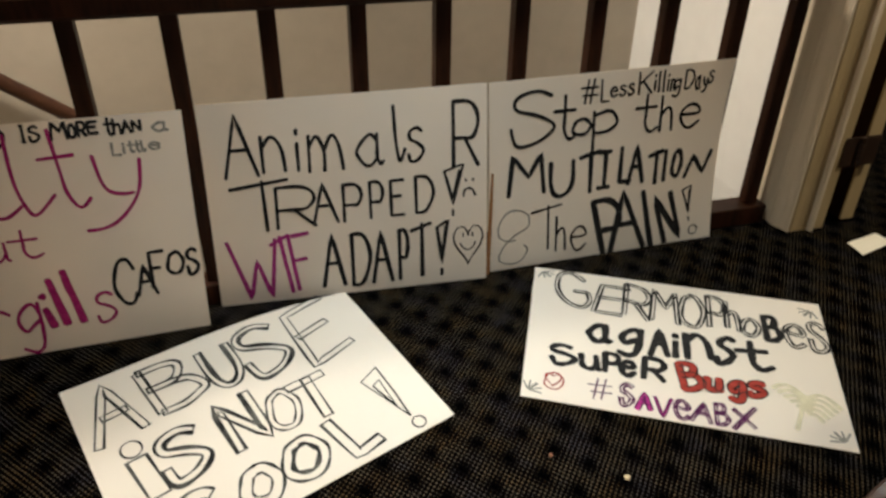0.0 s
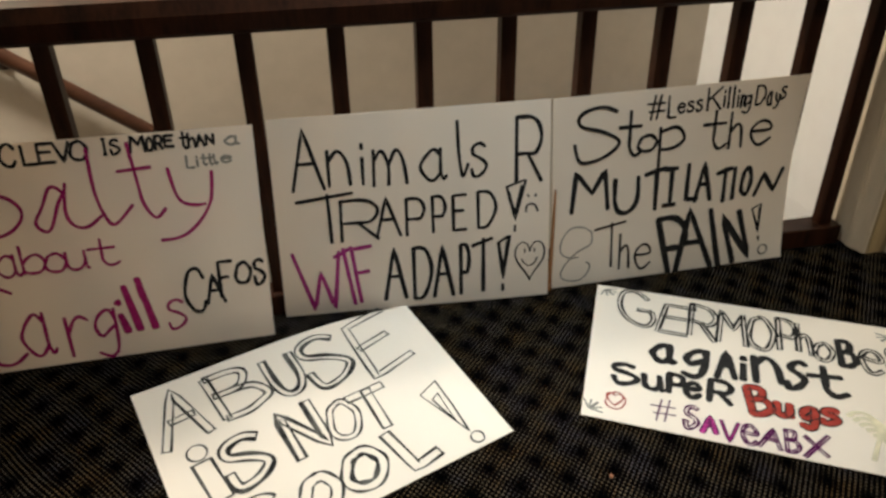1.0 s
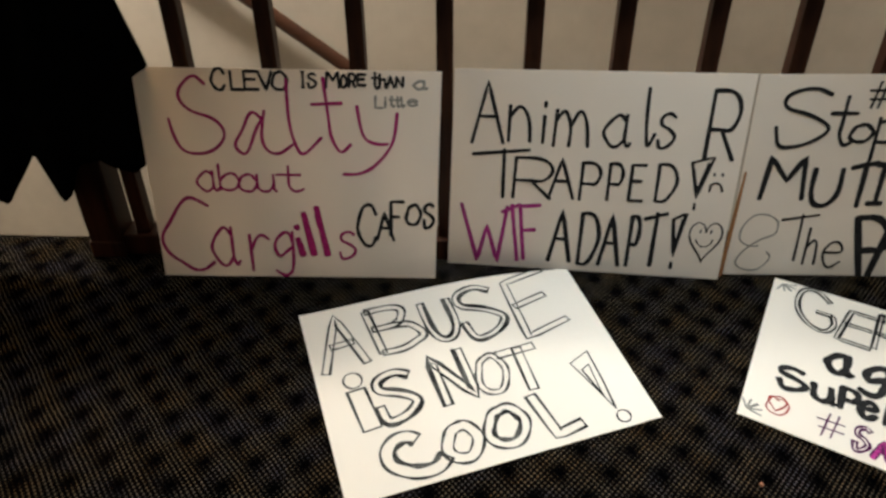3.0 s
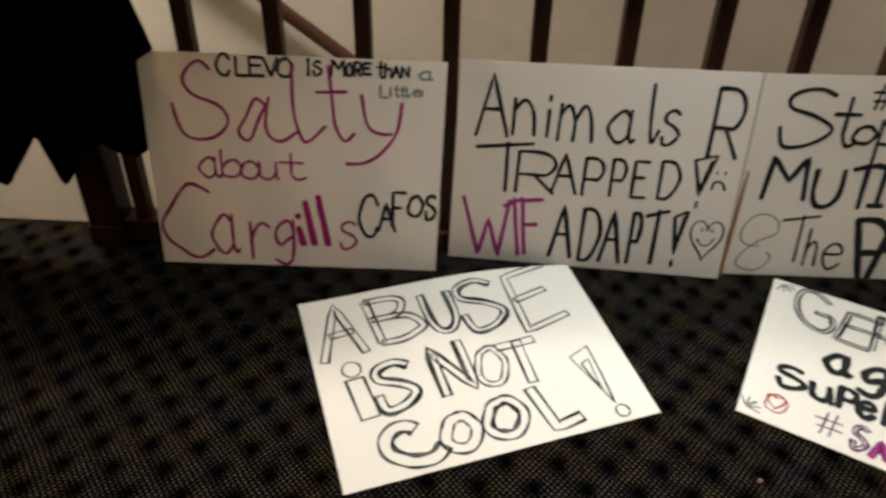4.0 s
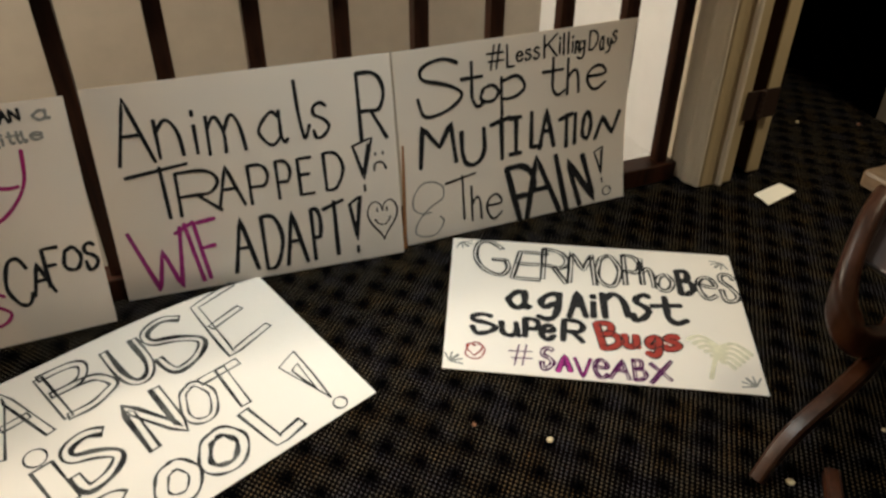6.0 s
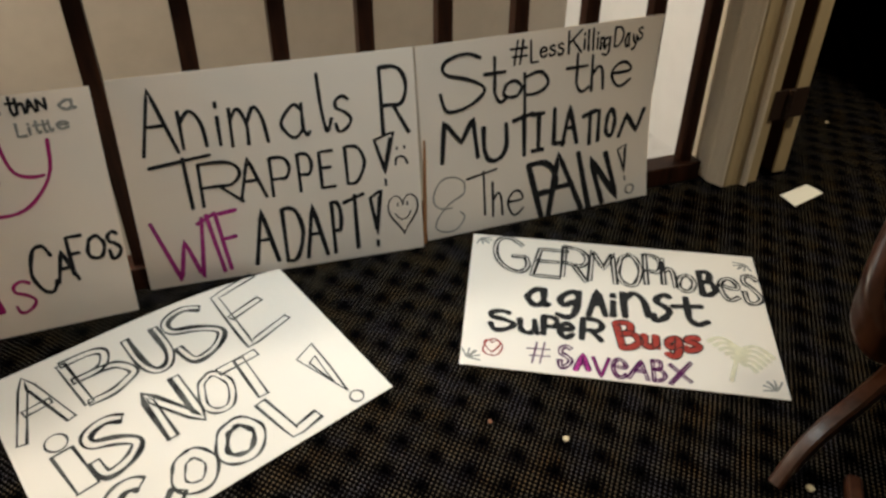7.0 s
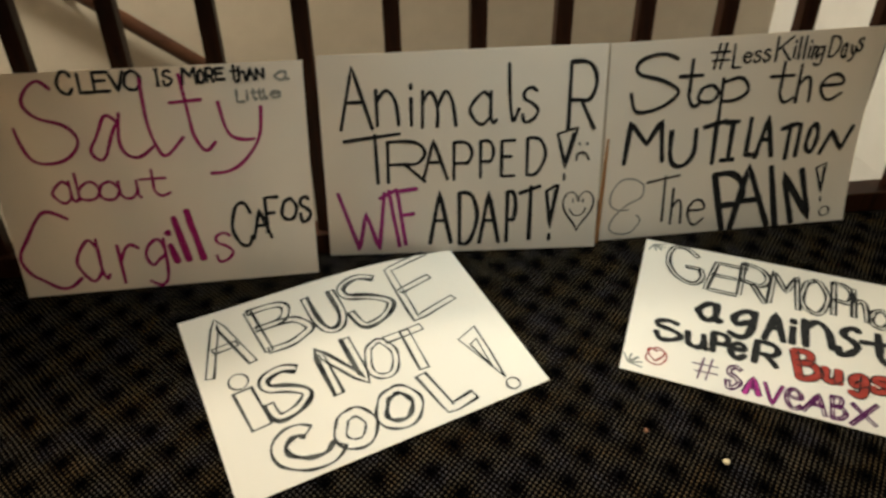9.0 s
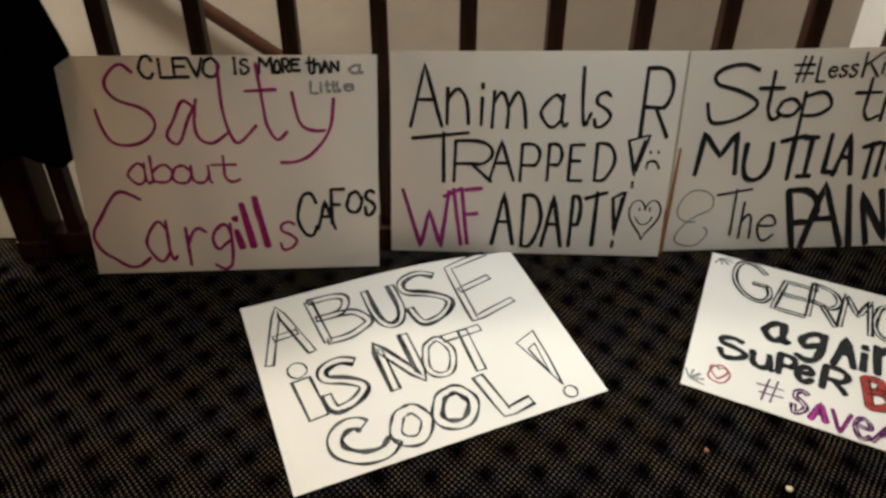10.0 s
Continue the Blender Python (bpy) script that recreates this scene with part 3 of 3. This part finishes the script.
def doodle(sheet, ink, name, lines, width, label, lift=0.0):
    pen = Pen(sheet, 11)
    pen.level += lift
    for line in lines:
        pen.ribbon([Vector((u * sheet.wide, v * sheet.high, 0)) for u, v in line], width, 0.25)
    part(name, pen.bm, ink, POSTERS[SHEETS.index(sheet)], label)


def ring(u, v, ru, rv, n=20):
    return [(u + ru * math.cos(k * math.tau / n), v + rv * math.sin(k * math.tau / n)) for k in range(n + 1)]


def leaves(u, v, turn):
    out = []
    for k in range(5):
        a = turn + (k - 2) * 0.55
        out.append([(u + math.cos(a) * r * 0.042, v + math.sin(a) * r * 0.055) for r in (0.1, 0.4, 0.7, 1.0)])
    return out


for spot in ((0.022, 0.955, -0.9), (0.968, 0.075, 2.3), (0.968, 0.955, -2.2), (0.030, 0.035, 0.8)):
    doodle(GERMS, GREY_INK, "leaf_drawing", leaves(*spot), 0.0065, "small grey leaf drawn in the corner")
doodle(GERMS, RED_INK, "heart_drawing", [[(0.099 + 0.026 * math.sin(a) ** 3, 0.865 - 0.0028 * (13 * math.cos(a) - 5 * math.cos(2 * a) - 2 * math.cos(3 * a)))
                                         for a in [k * math.tau / 24 for k in range(25)]]], 0.004, "red heart drawn inside a circle")
for side in (-1, 1):
    for row in range(5):
        wing = [(0.885 + side * r * (0.095 - 0.016 * row), 0.735 - (0.055 - 0.010 * row) * math.sin(r * 3.0) + 0.022 * row + side * 0.035 * r)
                for r in (0.05, 0.2, 0.4, 0.6, 0.8, 1.0)]
        doodle(GERMS, BROWN_INK, "feather_drawing", [wing], 0.014, "faint tan feather drawing", (row * 2 + side + 1) * 0.00004)
doodle(GERMS, BROWN_INK, "staff_drawing", [[(0.882 - 0.045 * r, 0.72 + 0.205 * r) for r in (0, 0.25, 0.5, 0.75, 1.0)]], 0.014, "faint tan staff drawing", 0.0004)
HEART = [(0.927 + 0.0036 * 16 * math.sin(a) ** 3, 0.785 - 0.0074 * (13 * math.cos(a) - 5 * math.cos(2 * a) - 2 * math.cos(3 * a) - math.cos(4 * a)))
         for a in [k * math.tau / 30 for k in range(31)]]
doodle(ANIMALS, BLACK_INK, "heart_face_drawing", [HEART, [(0.907, 0.735), (0.907, 0.752)], [(0.944, 0.735), (0.944, 0.752)],
       [(0.896, 0.790), (0.905, 0.812), (0.920, 0.826), (0.936, 0.824), (0.950, 0.806), (0.955, 0.786)]], 0.0042, "smiling heart drawn in thin black marker")
doodle(STOP, BLACK_INK, "mark_dot", [ring(0.912, 0.941, 0.020, 0.026)], 0.0038, "hollow dot of an exclamation mark")
doodle(ABUSE, BLACK_INK, "exclamation_mark", [ring(0.887, 0.948, 0.022, 0.030), [(0.815, 0.622), (0.853, 0.599), (0.892, 0.576)], [(0.892, 0.576), (0.888, 0.74), (0.877, 0.902)],
        [(0.877, 0.902), (0.846, 0.76), (0.815, 0.622)], [(0.841, 0.672), (0.856, 0.66), (0.872, 0.650)], [(0.872, 0.650), (0.866, 0.74), (0.862, 0.825)],
        [(0.862, 0.825), (0.851, 0.75), (0.841, 0.672)]], 0.0042, "hollow exclamation mark in black marker")
doodle(ABUSE, BLACK_INK, "letter_dot", [ring(0.114, 0.450, 0.030, 0.042)], 0.0042, "hollow dot of a letter")


# ---- things on the landing ----
def wooden_stake():
    k = thing("wooden_stake", "thin orange-brown wooden stake standing between two posters", "stake")
    part("stick", swept([(0.7205, -0.036, 0.0), (0.7235, -0.030, 0.10), (0.7265, -0.022, 0.21), (0.729, -0.014, 0.30)], [0.006, 0.0050, 0.0042, 0.0030], 6), ORANGE_WOOD, k)


def note_card():
    c = Sheet((1.839, -0.171, 0.003), (1.967, -0.145, 0.003), (1.975, -0.206, 0.003), (1.832, -0.241, 0.003), 0.002)
    t = thing("note_card", "small blank cream card lying on the carpet by the door", "card")
    part("sheet", c.mesh(6, 4), PAPER, t)


def crumb(place, size, mat, label, seed):
    bm = bmesh.new()
    bmesh.ops.create_icosphere(bm, subdivisions=2, radius=size)
    for v in bm.verts:
        v.co *= 1 + 0.35 * noise.noise(v.co * 130 + Vector((seed, 0, 0)))
        v.co.z *= 0.55
    ob = tagged(part("crumb", bm, mat), label, "crumb", "crumbs on the carpet")
    ob.location = (*place, size * 0.4)
    return ob


PALE_CRUMB, _t, _b = material("pale_crumb", (0.46, 0.38, 0.24), 0.7)
ORANGE_CRUMB, _t, _b = material("orange_crumb", (0.17, 0.07, 0.035), 0.7)


def draped_coat():
    """Black cloth over the newel and the rail's end, with an uneven hem."""
    hems = [(-1.46, 0.24), (-1.30, 0.205), (-1.125, 0.205), (-1.033, 0.342), (-0.990, 0.208), (-0.965, 0.22), (-0.92, 0.31), (-0.86, 0.32), (-0.772, 0.270), (-0.735, 0.30)]

    def hem(x):
        for (a, p), (b, q) in zip(hems, hems[1:]):
            if a <= x <= b:
                return p + (q - p) * (x - a) / (b - a)
        return hems[-1][1]

    bm = bmesh.new()
    nu, nv, top = 64, 30, 1.012
    grids = []
    for layer in (0, 1):
        rows = []
        for j in range(nv + 1):
            s = j / nv
            row = []
            for i in range(nu + 1):
                x = -1.46 + 0.725 * i / nu
                z = top - 0.004 + (hem(x) - top) * s
                x2 = x
                if x > -0.95:
                    lim = -0.745 if z > 0.70 else -0.745 + 0.035 * min(1, (0.70 - z) / 0.14) if z > 0.45 else -0.71 - 0.06 * min(1, (0.45 - z) / 0.18)
                    x2 = -0.95 + (x + 0.95) * (lim + 0.95) / 0.215
                fold = 0.014 * math.sin(x * 42 + 1.5 * math.sin(z * 5)) * min(1, s * 2.5) + 0.008 * noise.noise(Vector((x * 9, z * 6, 0.3)))
                near = min(1.0, max(0.0, (-0.80 - x2) / 0.10))
                y = -0.034 * near - 0.004 * (1 - near) + (fold - 0.012 * s) * (0.25 + 0.75 * near)
                if s < 0.06:
                    y += (0.06 - s) / 0.06 * 0.075
                row.append(bm.verts.new((x2, y + layer * 0.010, z)))
            rows.append(row)
        grids.append(rows)
    for j in range(nv):
        for i in range(nu):
            a, b = grids
            bm.faces.new((a[j][i], a[j + 1][i], a[j + 1][i + 1], a[j][i + 1]))
            bm.faces.new((b[j][i], b[j][i + 1], b[j + 1][i + 1], b[j + 1][i]))
    for j in range(nv):
        for i in (0, nu):
            bm.faces.new((grids[0][j][i], grids[1][j][i], grids[1][j + 1][i], grids[0][j + 1][i]))
    for i in range(nu):
        for j in (0, nv):
            bm.faces.new((grids[0][j][i], grids[0][j][i + 1], grids[1][j][i + 1], grids[1][j][i]))
    t = thing("draped_coat", "black coat with an uneven hem hanging over the newel post", "coat")
    part("cloth", bm, BLACK_CLOTH, t, smooth=True)
    back = bmesh.new()
    box(back, (-1.44, 0.030, 0.996), (-0.80, 0.102, 1.012), 0.006)
    part("collar_fold", back, BLACK_CLOTH, t)


def curule_chair():
    """Folding armchair with crossed curved legs."""
    c = thing("folding_armchair", "dark red-brown wooden armchair with crossed curved legs", "chair", place=(0.035, 0.0, 0.0))
    for n, d in enumerate((Vector((0, 0, 0)), Vector((0.10, -0.36, 0)))):
        upper = curve_points([Vector(p) + d for p in ((1.440, -0.815, 0.435), (1.345, -0.855, 0.40), (1.262, -0.905, 0.335), (1.236, -0.940, 0.27),
                                                      (1.268, -0.968, 0.21), (1.42, -0.945, 0.165), (1.62, -0.87, 0.20), (1.74, -0.80, 0.30), (1.76, -0.78, 0.435))], 6)
        part("upper_leg", swept(upper, 0.020, 16, 1.5, 0.85), CHAIR_WOOD, c, smooth=True)
        lower = curve_points([Vector(p) + d for p in ((1.014, -1.042, 0.012), (1.060, -1.032, 0.064), (1.118, -1.022, 0.100), (1.215, -1.005, 0.128), (1.34, -0.970, 0.148),
                                                      (1.48, -0.90, 0.150), (1.62, -0.855, 0.09), (1.69, -0.83, 0.008))], 6)
        part("lower_leg", swept(lower, [0.013 + 0.004 * math.sin(math.pi * k / (len(lower) - 1)) for k in range(len(lower))], 16, 1.0, 0.85), CHAIR_WOOD, c)
        # The caps' lamplit tops are put into a lighter tan colour.
        for e in (upper[0], upper[-1]):
            arm = bmesh.new()
            box(arm, (e.x - 0.05, e.y - 0.04, 0.425), (e.x + 0.05, e.y + 0.04, 0.462), 0.008)
            part("arm_cap", arm, LIT_CHAIR_WOOD, c, "wooden cap coloured tan as lit from above")
    side = extruded([(1.30, 0.345), (1.44, 0.424), (1.73, 0.424), (1.76, 0.345), (1.60, 0.26), (1.42, 0.26)], "y", -1.19, -0.86, 0.006)
    part("seat", side, LEATHER, c, "oxblood leather sling seat")
    # Darker wood than the legs: the chair's shade is put into its colour.
    part("floor_rail", swept([(1.060, -1.200, 0.016), (1.105, -1.140, 0.016), (1.150, -1.088, 0.018)], 0.014, 16, 1.0, 0.85), DARK_WOOD, c)
    part("stretcher", swept([(1.42, -0.92, 0.172), (1.50, -1.28, 0.172)], 0.014, 10), CHAIR_WOOD, c, smooth=True)


ORANGE_WOOD = grained("orange_pine", (0.20, 0.085, 0.03), (0.34, 0.16, 0.06), 20.0, (1, 1, 0.1), 0.5, 0.15)
# Lit copy of the chair's red-brown wood: lamplight on top is in the colour.
LIT_CHAIR_WOOD = grained("lit_chair_wood", (0.07, 0.042, 0.022), (0.14, 0.09, 0.05), 12.0, (1, 0.2, 1), 0.4, 0.15)
wooden_stake()
note_card()
crumb((0.746, -0.802), 0.0065, PALE_CRUMB, "tiny pale yellow crumb on the carpet", 1)
crumb((0.622, -0.707), 0.0046, ORANGE_CRUMB, "tiny orange crumb on the carpet", 2)
crumb((1.112, -1.066), 0.0080, PALE_CRUMB, "pale scrap on the carpet beside the chair", 3)
crumb((2.589, 0.102), 0.0070, ORANGE_CRUMB, "small reddish scrap on the hall carpet", 4)
crumb((2.393, 0.208), 0.0060, PALE_CRUMB, "small pale scrap on the hall carpet", 5)
crumb((1.387, -1.041), 0.0050, PALE_CRUMB, "small pale scrap on the carpet under the chair", 6)
draped_coat()
curule_chair()
